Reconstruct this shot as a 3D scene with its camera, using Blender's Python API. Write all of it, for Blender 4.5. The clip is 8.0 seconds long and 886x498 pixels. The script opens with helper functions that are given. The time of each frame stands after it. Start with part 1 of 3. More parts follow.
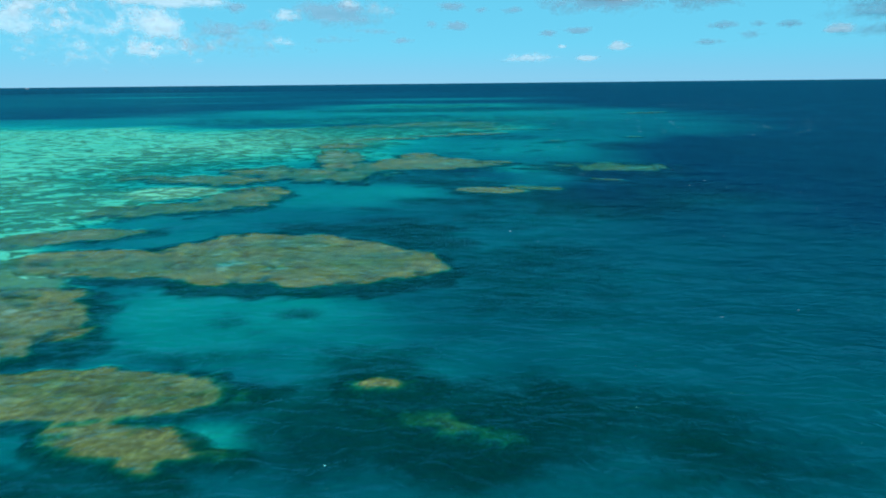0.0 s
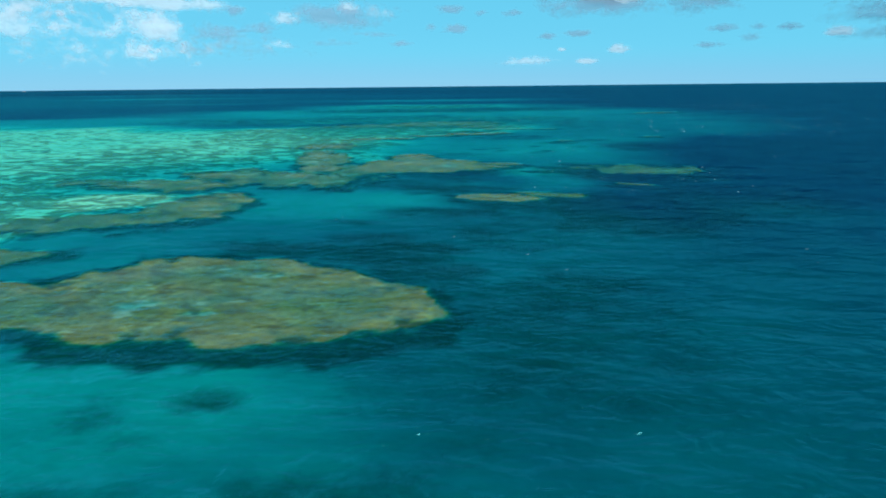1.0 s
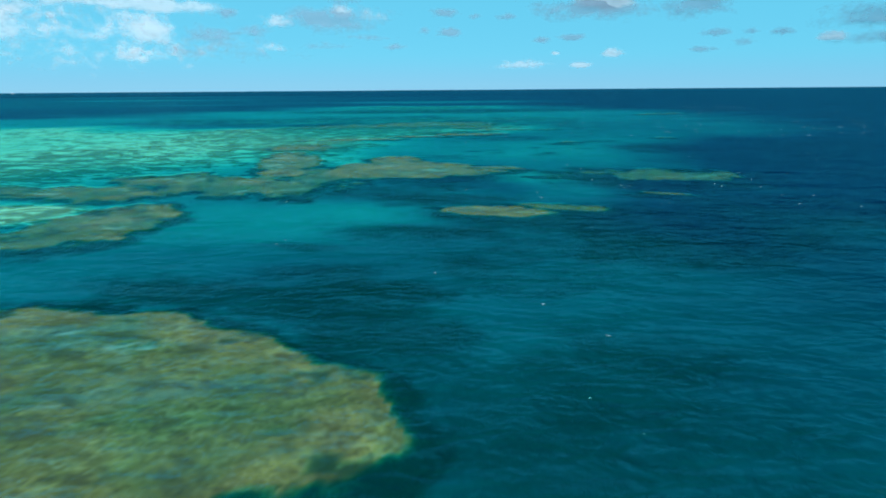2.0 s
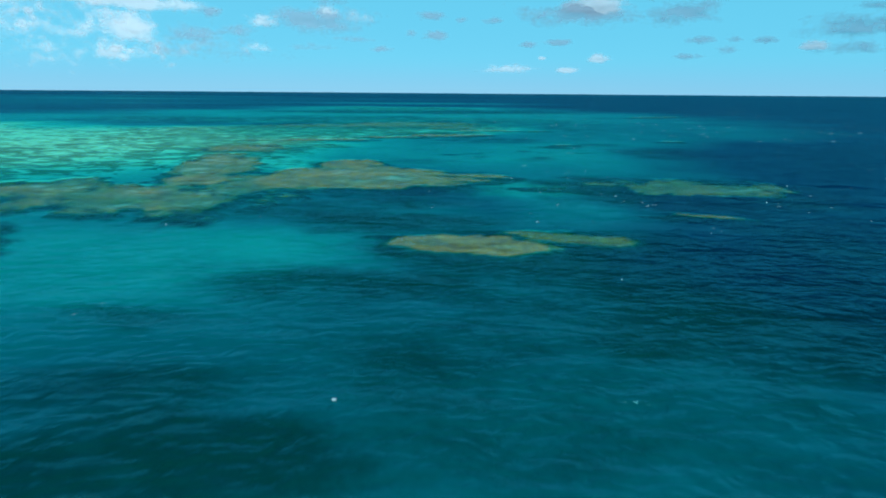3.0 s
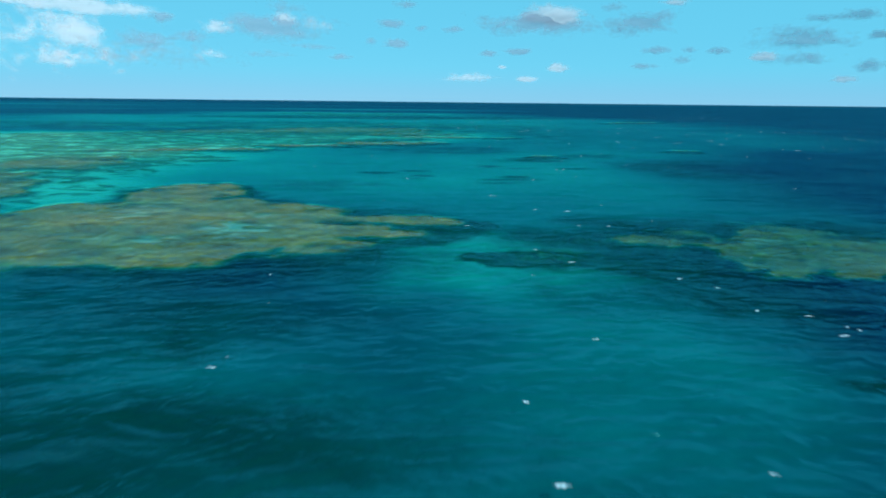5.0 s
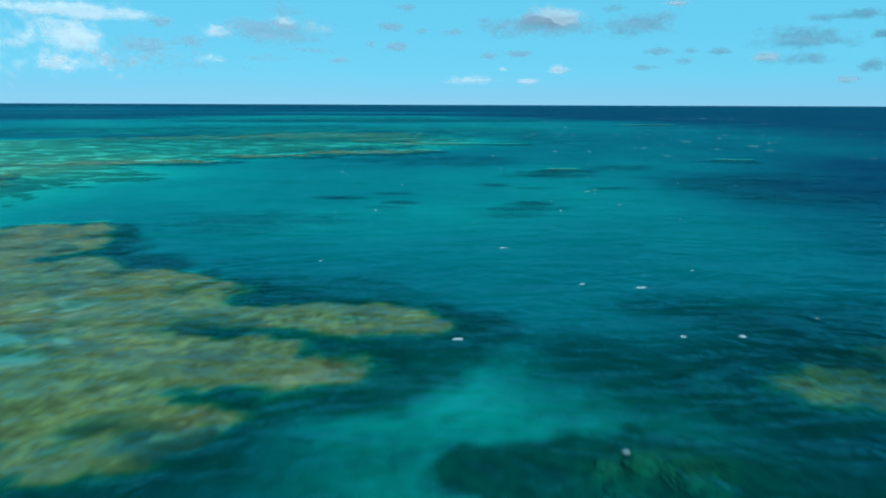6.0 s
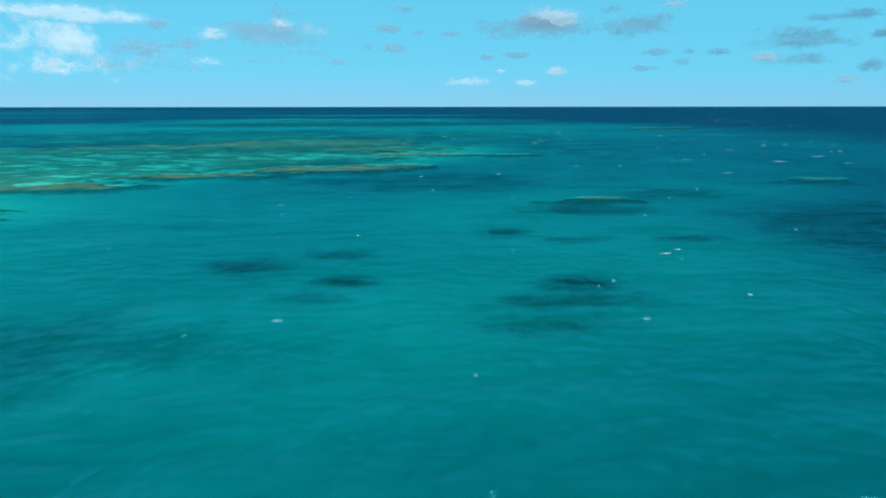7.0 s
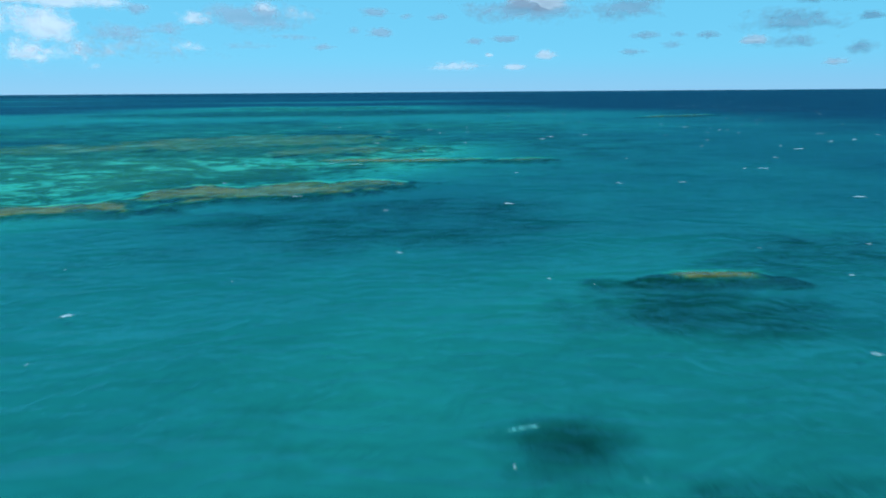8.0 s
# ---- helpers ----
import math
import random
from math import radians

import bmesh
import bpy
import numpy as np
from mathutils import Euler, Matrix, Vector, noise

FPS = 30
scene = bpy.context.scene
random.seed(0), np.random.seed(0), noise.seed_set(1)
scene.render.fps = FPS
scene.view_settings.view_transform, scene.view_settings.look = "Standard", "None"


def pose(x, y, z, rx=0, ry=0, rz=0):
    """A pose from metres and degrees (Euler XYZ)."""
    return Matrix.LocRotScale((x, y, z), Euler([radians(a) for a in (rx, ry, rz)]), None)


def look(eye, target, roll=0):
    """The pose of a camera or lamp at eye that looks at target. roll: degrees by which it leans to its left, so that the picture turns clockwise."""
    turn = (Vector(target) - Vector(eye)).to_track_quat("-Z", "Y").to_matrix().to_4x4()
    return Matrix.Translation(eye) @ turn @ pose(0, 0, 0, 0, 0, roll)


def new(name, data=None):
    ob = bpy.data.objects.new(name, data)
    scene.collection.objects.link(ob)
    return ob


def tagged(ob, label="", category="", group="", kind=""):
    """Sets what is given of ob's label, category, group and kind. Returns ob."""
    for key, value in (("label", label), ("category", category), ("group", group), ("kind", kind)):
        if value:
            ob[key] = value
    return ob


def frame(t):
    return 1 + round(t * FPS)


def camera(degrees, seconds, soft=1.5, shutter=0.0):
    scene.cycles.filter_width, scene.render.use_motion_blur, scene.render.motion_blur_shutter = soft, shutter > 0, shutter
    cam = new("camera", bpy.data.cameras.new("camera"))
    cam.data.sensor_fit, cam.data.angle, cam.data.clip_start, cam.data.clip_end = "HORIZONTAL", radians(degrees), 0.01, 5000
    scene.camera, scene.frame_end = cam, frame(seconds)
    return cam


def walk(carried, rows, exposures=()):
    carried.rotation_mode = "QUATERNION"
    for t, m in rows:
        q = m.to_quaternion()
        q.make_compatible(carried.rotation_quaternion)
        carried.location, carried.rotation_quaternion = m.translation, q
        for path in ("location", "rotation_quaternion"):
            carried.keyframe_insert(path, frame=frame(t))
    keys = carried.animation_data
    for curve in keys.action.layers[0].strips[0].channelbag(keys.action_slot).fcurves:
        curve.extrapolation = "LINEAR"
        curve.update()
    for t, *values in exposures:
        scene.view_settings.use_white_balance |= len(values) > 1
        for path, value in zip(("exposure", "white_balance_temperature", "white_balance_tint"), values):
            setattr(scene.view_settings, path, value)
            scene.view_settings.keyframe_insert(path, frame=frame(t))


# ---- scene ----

# ------------------------------------------------------------------ camera
cam = camera(75.07, 8.0, soft=1.8, shutter=0.3)


def gimbal(x, y, z, dip, heading, lean):
    """A pose from a place, the angle below the horizon, the heading to the right and the lean to the left."""
    return pose(x, y, z, 90 - dip, 0, -heading) @ pose(0, 0, 0, 0, 0, lean)


PATH = [
    (0.0, gimbal(-0.07, 0.02, 20.00, 16.24, -3.36, -0.61)),
    (0.5, gimbal(-0.59, 8.98, 18.60, 16.10, -3.36, -0.64)),
    (1.0, gimbal(-0.79, 19.46, 17.10, 15.93, -3.30, -0.61)),
    (1.5, gimbal(-0.84, 28.90, 15.78, 15.74, -3.02, -0.61)),
    (3.0, gimbal(1.53, 63.67, 11.91, 15.25, -1.16, 0.45)),
    (3.5, gimbal(2.43, 74.44, 10.92, 15.00, 0.34, 0.89)),
    (4.0, gimbal(3.53, 85.00, 10.11, 14.74, 1.77, 0.87)),
    (4.5, gimbal(4.71, 95.44, 9.37, 14.56, 2.51, 0.87)),
    (6.0, gimbal(8.17, 127.30, 8.23, 14.13, 2.40, 0.22)),
    (6.5, gimbal(8.96, 138.91, 8.28, 14.06, 2.48, 0.11)),
    (7.0, gimbal(10.30, 150.76, 8.24, 13.95, 2.52, -0.05)),
    (7.5, gimbal(11.47, 164.56, 8.31, 14.17, 2.79, -0.24)),
    (8.0, gimbal(12.33, 177.33, 8.61, 15.34, 3.55, -0.41)),
]
walk(cam, PATH, [(0.0, 0.0, 6500, 10), (6.9, 0.0, 6500, 10), (7.5, 0.0, 6500, 14), (8.0, 0.01, 6500, 20)])
scene.view_settings.exposure = 0.0

# ------------------------------------------------------------------ sky and sun
SUN_HEIGHT, SUN_AZIMUTH = 50.0, 150.0          # azimuth clockwise from +Y

world = bpy.data.worlds.new("sky")
scene.world = world
world.use_nodes = True
wn, wl = world.node_tree.nodes, world.node_tree.links
sky = wn.new("ShaderNodeTexSky")
sky.sky_type = "NISHITA"
sky.sun_disc = False
sky.sun_elevation = radians(SUN_HEIGHT)
sky.sun_rotation = radians(SUN_AZIMUTH)
sky.altitude = 0
sky.air_density = 0.6
sky.dust_density = 0.0
sky.ozone_density = 4.0
coord = wn.new("ShaderNodeTexCoord")
split = wn.new("ShaderNodeSeparateXYZ")
wl.new(coord.outputs["Generated"], split.inputs[0])
climb = wn.new("ShaderNodeMapRange")           # from the horizon up to the deep blue overhead
climb.interpolation_type = "SMOOTHSTEP"
climb.inputs[1].default_value, climb.inputs[2].default_value = 0.14, 0.46
wl.new(split.outputs[2], climb.inputs[0])
low = wn.new("ShaderNodeMapRange")             # a thin belt of sea haze on the horizon
low.interpolation_type = "SMOOTHSTEP"
low.inputs[1].default_value, low.inputs[2].default_value = 0.0, 0.06
wl.new(split.outputs[2], low.inputs[0])
belt = wn.new("ShaderNodeMix")
belt.data_type = "RGBA"
belt.inputs[6].default_value = (1.8, 6.1, 9.2, 1)
belt.inputs[7].default_value = (1.35, 7.0, 9.8, 1)
wl.new(low.outputs[0], belt.inputs[0])
air = wn.new("ShaderNodeMix")
air.data_type = "RGBA"
air.inputs[7].default_value = (0.12, 1.35, 4.4, 1)
wl.new(climb.outputs[0], air.inputs[0])
wl.new(belt.outputs[2], air.inputs[6])
haze = wn.new("ShaderNodeMix")                 # sea haze evens the sky out to clear cyan
haze.data_type = "RGBA"
haze.inputs[0].default_value = 0.85
wl.new(sky.outputs[0], haze.inputs[6])
wl.new(air.outputs[2], haze.inputs[7])
wl.new(haze.outputs[2], wn["Background"].inputs[0])
wn["Background"].inputs[1].default_value = 0.096

sun = new("sun", bpy.data.lights.new("sun", "SUN"))
sun.data.energy, sun.data.angle, sun.data.color = 4.7, radians(0.6), (1.0, 0.97, 0.91)
az, el = radians(SUN_AZIMUTH), radians(SUN_HEIGHT)
sun.matrix_world = look((300 * math.sin(az) * math.cos(el), 300 * math.cos(az) * math.cos(el), 300 * math.sin(el)), (0, 0, 0))

# ------------------------------------------------------------------ noise for the ground
_table = np.random.RandomState(7).rand(256, 256)


def value_noise(x, y, seed=0):
    xi, yi = np.floor(x).astype(int), np.floor(y).astype(int)
    fx, fy = x - xi, y - yi
    fx, fy = fx * fx * (3 - 2 * fx), fy * fy * (3 - 2 * fy)
    a, b = (xi + 37 * seed) % 256, (yi + 91 * seed) % 256
    a1, b1 = (a + 1) % 256, (b + 1) % 256
    top = _table[a, b] * (1 - fx) + _table[a1, b] * fx
    low = _table[a, b1] * (1 - fx) + _table[a1, b1] * fx
    return top * (1 - fy) + low * fy


def fbm(x, y, scale, octaves=4, seed=0):
    """Soft noise from about -1 to 1, its largest forms scale metres across."""
    total, amp, norm = np.zeros_like(x, dtype=float), 1.0, 0.0
    x, y = x / scale, y / scale
    for i in range(octaves):
        total = total + amp * (2 * value_noise(x + 17.3 * i, y - 9.1 * i, seed + i) - 1)
        norm += amp
        x, y, amp = x * 2.03, y * 2.03, amp * 0.55
    return total / norm * 1.6


def smooth(lo, hi, v):
    k = np.clip((v - lo) / (hi - lo), 0, 1)
    return k * k * (3 - 2 * k)


def reach(x, y, lobe):
    """How far out a place lies in an oval given by its centre and two half axes: 0 centre, 1 rim."""
    cx, cy, ax, ay, bx, by = lobe
    det = ax * by - ay * bx
    dx, dy = x - cx, y - cy
    u, v = np.abs((dx * by - dy * bx) / det), np.abs((ax * dy - ay * dx) / det)
    return (u ** 2.3 + v ** 2.3) ** (1 / 2.3)


def half_width(lobe):
    cx, cy, ax, ay, bx, by = lobe
    return math.sqrt(abs(ax * by - ay * bx))


def warped(x, y, size, seed=0, much=1.0):
    """The same places pushed about, for uneven outlines of forms about size metres across."""
    big, small = size * 0.55, size * 0.16
    return (x + much * size * (0.11 * fbm(x, y, big, 2, seed) + 0.065 * fbm(x, y, small, 3, seed + 5)),
            y + much * size * (0.11 * fbm(x, y, big, 2, seed + 11) + 0.065 * fbm(x, y, small, 3, seed + 17)))


# ------------------------------------------------------------------ the plan: depth of the sea
ZONES = []                     # (lobe, depth in metres, softness)
COVER = []                     # (lobe, dark growth on the sea floor 0..1, softness)
SPECKLE = []                   # (lobe, sharp small growths on bright sand 0..1, softness)
REEFS = []                     # reefs that reach nearly to the surface


def zone(lobe, depth, soft):
    ZONES.append((lobe, depth, soft))


def growth(lobe, cover, soft):
    COVER.append((lobe, cover, soft))


def speckle(lobe, cover, soft):
    SPECKLE.append((lobe, cover, soft))


def reef(*lobes, depth=0.27, sand=0.0, heads=0, label="", step=0.4, seed=0, ragged=1.0, skirt=1.0, dish=0.07, pools=(), gaps=0.45):
    REEFS.append(dict(lobes=lobes, depth=depth, sand=sand, heads=heads, label=label, step=step, seed=seed, ragged=ragged, skirt=skirt, dish=dish, pools=pools, gaps=gaps))


# broad floors: the shelf, the deep to the right, the lagoon behind the reefs
zone((-62, 90, 60, 0, -4, 110), 5.8, 0.4)
zone((-700, 800, 650, 0, 0, 560), 8.6, 0.6)
zone((0, 208, 62, 0, 0, 66), 5.6, 0.5)
zone((70, 330, 70, 10, 15, 130), 6.4, 0.5)
zone((96, 145, 55, -6, 12, 62), 16, 0.5)
zone((21.5, 105, 8, 0, 1, 9), 9.5, 0.6)
zone((44, 112, 22, 0, 8, 24), 12.0, 0.6)
zone((1, 103, 13, -2, 0, 12), 6.0, 0.6)
zone((20, 107, 9, 0, 1, 10), 13.5, 0.5)
zone((32, 84, 16, 0, 4, 22), 9.5, 0.7)
zone((14, 125, 8, 0, 1, 9), 5.2, 0.7)
zone((-14, 118, 26, 0, -4, 14), 6.8, 0.5)
zone((-60, 215, 100, 20, 0, 55), 4.0, 0.5)
zone((-112, 92, 46, 10, -12, 42), 1.25, 0.4)
zone((-70, 88, 12, 4, -6, 22), 1.3, 0.35)
zone((-62, 62, 10, 2, -3, 9), 1.2, 0.35)
zone((-165, 190, 125, 18, -45, 92), 1.2, 0.4)
zone((-285, 285, 75, 18, -10, 50), 1.3, 0.4)
zone((-64, 232, 50, 18, -14, 46), 1.15, 0.4)
zone((-20, 262, 46, 8, 0, 36), 2.0, 0.4)
zone((-50, 326, 110, 6, -5, 36), 2.8, 0.5)
zone((-60, 405, 150, 6, 0, 62), 4.2, 0.5)
zone((-200, 320, 130, 14, 0, 34), 4.6, 0.5)
zone((-36, 505, 105, 10, -10, 52), 2.7, 0.6)
zone((-40, 690, 120, 6, 0, 50), 5.0, 0.7)
zone((-480, 885, 130, 0, 10, 24), 3.0, 0.8)
zone((-270, 610, 60, 0, 0, 8), 4.4, 0.8)
zone((-700, 1250, 330, 0, 0, 30), 4.8, 0.6)
zone((2, 72, 18, 0, 2, 38), 6.8, 0.7)
zone((4, 30, 18, 0, 0, 16), 7.0, 0.7)
zone((26, 30, 14, 0, 0, 16), 7.6, 0.8)
# sandy hollows and the blue channels between the reefs
zone((-49, 55, 7, 0, -3, 6), 0.9, 0.4)
zone((-22, 47, 13, 1, -4, 9), 4.0, 0.5)
zone((-15.2, 29.0, 2.6, -0.4, 0.3, 1.3), 2.6, 0.7)
zone((-41.5, 73.5, 8, -3, 2, 3.6), 5.2, 0.4)
zone((-47, 82, 8, 1.5, -2, 4.0), 5.2, 0.4)
zone((-60, 83.4, 3, 0.4, -0.4, 2.0), 1.8, 0.5)
zone((-58, 106.5, 9, 2, -2.4, 7), 0.9, 0.25)
zone((-27, 104, 14, 1, -1, 10), 4.6, 0.6)
zone((-16, 107, 11, 1, -3, 6.5), 4.6, 0.7)
zone((-28, 176, 10, 6, -5, 20), 2.4, 0.3)
zone((-12, 178, 12, 6, -5, 14), 4.6, 0.6)
zone((-17, 136.2, 2.6, 0, 0, 1.3), 1.2, 0.5)
zone((-8, 36, 9, 0, 0, 7), 5.0, 0.6)
zone((18, 162, 26, 0, 0, 24), 6.0, 0.6)
zone((11, 138.5, 9, 0, 0, 7), 3.6, 0.6)
zone((10, 187, 24, 0, 0, 22), 4.3, 0.6)
zone((-15, 208, 16, 4, -3, 8), 3.8, 0.5)
zone((30, 225, 40, 4, 4, 16), 6.0, 0.7)

# dark coral growth on the floor
growth((-4, 100.3, 13, 0, -2, 3.8), 0.82, 0.9)
growth((40, 112, 16, 0, 4, 15), 0.75, 0.6)
growth((17.5, 140.5, 6, 0, 1, 3.4), 0.72, 0.9)
growth((23, 100, 17, 0, 2, 13), 0.95, 0.6)
growth((21.5, 149, 5, 0, 1, 2.2), 0.6, 0.7)
growth((-22, 46.3, 2.2, 0, 0, 1.5), 0.45, 0.9)
growth((-16.3, 48.6, 2.4, 0, 0, 1.6), 0.75, 0.8)
growth((-18.4, 44.3, 1.8, 0, 0, 1.1), 0.5, 0.8)
growth((-7.5, 38.3, 6, 0, 0, 4.5), 0.7, 0.8)
growth((9, 31, 13, 0, 0, 6), 0.7, 0.7)
growth((-2.0, 31.5, 13, 0, 0, 6.5), 0.9, 0.5)
growth((-22, 39.8, 11, 0, -1, 1.6), 0.5, 0.8)
growth((-25, 24.5, 12, 0, 0, 2.2), 0.8, 0.7)
growth((-16, 79, 15, -3, -2, 4.5), 0.85, 0.5)
growth((-5, 72, 8, -5, 3, 5), 0.7, 0.6)
growth((-8, 82, 7, 0, -3, 3.2), 0.85, 0.7)
growth((-13, 86, 6, 1, -2, 2.5), 0.7, 0.8)
growth((-17, 93.5, 6, -0.6, -1, 2.0), 0.55, 0.8)
growth((-14, 125, 16, 5, -2, 5), 0.62, 0.6)
growth((-12, 129, 14, 4, -1, 4), 0.56, 0.7)
growth((-3, 118.5, 10, 1, -1, 5.5), 0.76, 0.7)
growth((-10, 121, 7, 1, -1, 4), 0.8, 0.8)
growth((12, 108, 18, -2, 0, 9), 0.95, 0.6)
growth((2, 88, 14, 0, -3, 8), 0.55, 0.8)
growth((4, 62, 14, 0, 3, 16), 0.6, 0.8)
growth((-6, 146, 18, 0, -4, 14), 0.6, 0.5)
growth((32, 139, 20, -2, 2, 13), 0.95, 0.4)
growth((24.2, 199.6, 6.0, -0.4, 1.0, 3.2), 0.62, 0.9)
growth((15.8, 173, 3.2, -0.2, 0.8, 2.2), 0.4, 0.9)
growth((-2.6, 170.5, 3.0, 0, -0.8, 2.0), 0.6, 0.9)
growth((36, 208, 8, 0, 1, 5), 0.55, 0.9)
growth((16.3, 190.2, 2.6, -0.2, 0.6, 1.9), 0.70, 0.9)
growth((20.8, 187.9, 2.8, -0.1, 0.9, 1.4), 0.62, 0.95)
growth((0.7, 182.4, 2.8, 0.1, -0.5, 1.4), 0.72, 0.95)
growth((5.5, 184.4, 2.4, -0.1, -0.4, 1.2), 0.7, 0.9)
growth((6.4, 179.2, 1.8, -0.1, -0.4, 1.3), 0.68, 0.9)
growth((17.8, 177.9, 2.3, -0.1, 0.4, 1.5), 0.78, 0.9)
growth((17.2, 175.7, 4.2, -0.1, 0.4, 1.2), 0.75, 0.9)
growth((5.2, 176.4, 2.4, -0.1, -0.5, 1.2), 0.68, 0.9)
growth((28.5, 187.9, 2.6, -0.2, 0.8, 1.4), 0.48, 0.9)
growth((-4.0, 193.4, 4.0, 0, -0.8, 2.0), 0.5, 0.9)
growth((8, 221, 16, 1, 2, 6), 0.6, 0.9)
growth((-4, 170, 9, 0, -2, 5), 0.5, 0.9)
growth((48, 190, 14, -2, 2, 12), 0.6, 0.6)
growth((12, 214, 20, 3, 2, 5), 0.45, 0.8)
growth((-50, 326, 120, 6, -5, 40), 0.66, 0.5)
growth((-5, 243, 17, 3, 0, 8), 0.55, 0.8)
growth((-26, 286, 55, 5, 0, 30), 0.78, 0.7)
growth((-20, 440, 110, 10, 0, 40), 0.75, 0.6)
growth((-36, 505, 110, 10, -10, 55), 0.42, 0.6)
growth((30, 300, 30, 0, 0, 60), 0.5, 0.8)
speckle((-49, 55, 9, 0, -3, 8), 0.7, 0.4)
speckle((-165, 190, 150, 20, -50, 110), 0.27, 0.4)
speckle((-36, 505, 110, 10, -10, 55), 0.6, 0.5)
speckle((-72, 140, 38, 10, -25, 60), 0.46, 0.5)
speckle((-62, 128, 30, 4, -12, 26), 0.62, 0.7)
speckle((-90, 98, 40, 10, -14, 44), 0.48, 0.5)
speckle((-50, 240, 60, 16, -15, 50), 0.52, 0.5)
speckle((-12, 258, 36, 8, -4, 34), 0.42, 0.8)
speckle((-8, 240, 24, 4, 0, 11), 0.60, 0.8)
speckle((-45, 205, 30, 5, -8, 40), 0.55, 0.5)

# reefs near the surface
reef((-26.8, 33.4, 11.0, 0.6, -1.2, 3.4), heads=46, seed=3, skirt=0.60, sand=0.12,
     label="olive brown coral reef flat just under the shallow water")
reef((-20.8, 28.1, 4.4, -0.2, -0.9, 2.0), (-16.8, 27.1, 2.6, 0.1, -0.3, 0.7), (-18.8, 26.2, 2.0, -0.6, -0.6, 1.0), heads=24, seed=4, skirt=0.75, ragged=0.8,
     label="tan coral reef lobe under shallow clear water")
reef((-6.3, 35.5, 1.6, 0.1, -0.2, 0.9), heads=9, depth=0.16, step=0.22, seed=5, gaps=0.20, ragged=0.8,
     label="pale yellow coral bommie standing alone in deeper water")
reef((-0.6, 30.4, 3.4, -0.9, -0.5, 1.2), heads=6, depth=2.5, step=0.3, seed=6, ragged=2.0,
     label="dim green coral mound deep under the water")
reef((-43, 45, 8.5, 1.5, -4.0, 7.2), (-44, 50.8, 5.5, 0.8, -1, 2.6), depth=0.24, heads=30, sand=0.30, seed=7, skirt=0.6, gaps=0.7,
     pools=((-46, 43, 2.4, 0.5, -0.5, 0.7), (-49, 48, 2.2, 0, -0.4, 0.8)),
     label="brown coral reef with sandy gaps under shallow water")
reef((-21.5, 65.6, 12.3, 0.6, -6.0, 10.3), (-11.3, 64.2, 7.2, -0.6, -2.8, 6.6), (-29, 63, 9, 0.5, -4.5, 8.5), (-41.5, 61.8, 11.5, 0.3, -3.6, 5.4), (-14, 62.6, 9.3, 0, -2, 6.7), heads=110, sand=0.12, dish=0.20, seed=8, gaps=0.50, ragged=0.7,
     pools=((-28.3, 62.2, 2.0, 0.2, -0.3, 1.1), (-22.8, 60.6, 1.7, 0, 0, 0.6), (-20, 70.2, 1.3, 0, 0, 0.7), (-45, 59, 1.6, 0.2, -0.3, 0.9), (-38, 59.5, 1.4, 0, 0, 0.8)),
     label="large olive coral patch reef with a pale rim and sandy hollows")
reef((-57, 73.2, 9.8, 3.2, -1.5, 3.8), depth=0.5, heads=30, sand=0.36, seed=9, gaps=0.80, dish=-0.15, skirt=0.55, ragged=1.3,
     label="brown coral reef edge beside the turquoise lagoon")
reef((-42.5, 101, 7.3, 2.0, -0.5, 11.0), (-54, 91.3, 9.5, 3.6, -2, 4.8), depth=0.72, heads=40, sand=0.34, seed=10, gaps=0.75, dish=-0.15, skirt=0.60, ragged=1.6,
     label="brown tongue of coral reef between lagoon and channel")
reef((-36, 128, 13, 1.5, -4, 8.5), (-62, 122.5, 17, -1, -3, 5.8), (-27.5, 122, 3.6, 0, -1, 4.4), (-50, 134, 10, 2, -4, 7), (-26, 139, 6.5, 2, -3, 9), depth=0.85, heads=90, sand=0.50, seed=11, gaps=1.00, dish=-0.20, skirt=0.60, ragged=3.0,
     label="brown fringing coral reef along the lagoon")
reef((-13.5, 147, 13.5, 1.5, -3.6, 11), (-7.2, 153.2, 5.7, 0.6, -2.2, 3.6), (6.0, 149.0, 4.2, -0.6, 0.2, 2.1), (1.8, 145.1, 4.6, -0.4, -0.5, 2.2), (-0.4, 141.0, 3.7, 0.2, -0.3, 1.9), (0.8, 149.3, 5.0, -0.1, 0.2, 1.5),
     (-16.5, 161.5, 5.0, 0.6, -0.8, 6.5), depth=0.34, heads=170, sand=0.40, seed=12, gaps=0.55, dish=0.00, skirt=0.75, ragged=1.1,
     pools=((-6.8, 146.6, 3.2, -0.2, -0.2, 1.9), (-6.5, 150.8, 2.0, 0.2, -0.2, 0.7), (-11, 143, 2.0, 0, 0, 0.9), (-2, 147.6, 1.4, 0, 0, 0.5), (-15, 150, 2.2, 0, 0, 0.9)),
     label="long brown coral reef with a narrow tip and turquoise sand pools")
reef((34.2, 139.8, 10.0, -0.4, -1.0, 7.4), (24.0, 143.6, 4.6, -0.2, 1.2, 2.6), heads=60, depth=0.9, sand=0.35, seed=13, gaps=1.00, dish=0.15, ragged=2.2,
     label="green coral reef lying deeper with a paler rim")
reef((27.6, 121.3, 3.2, -1.2, 0.5, 0.9), heads=10, seed=14, gaps=0.20, depth=0.25,
     label="small pale bar of coral at the edge of the deep")
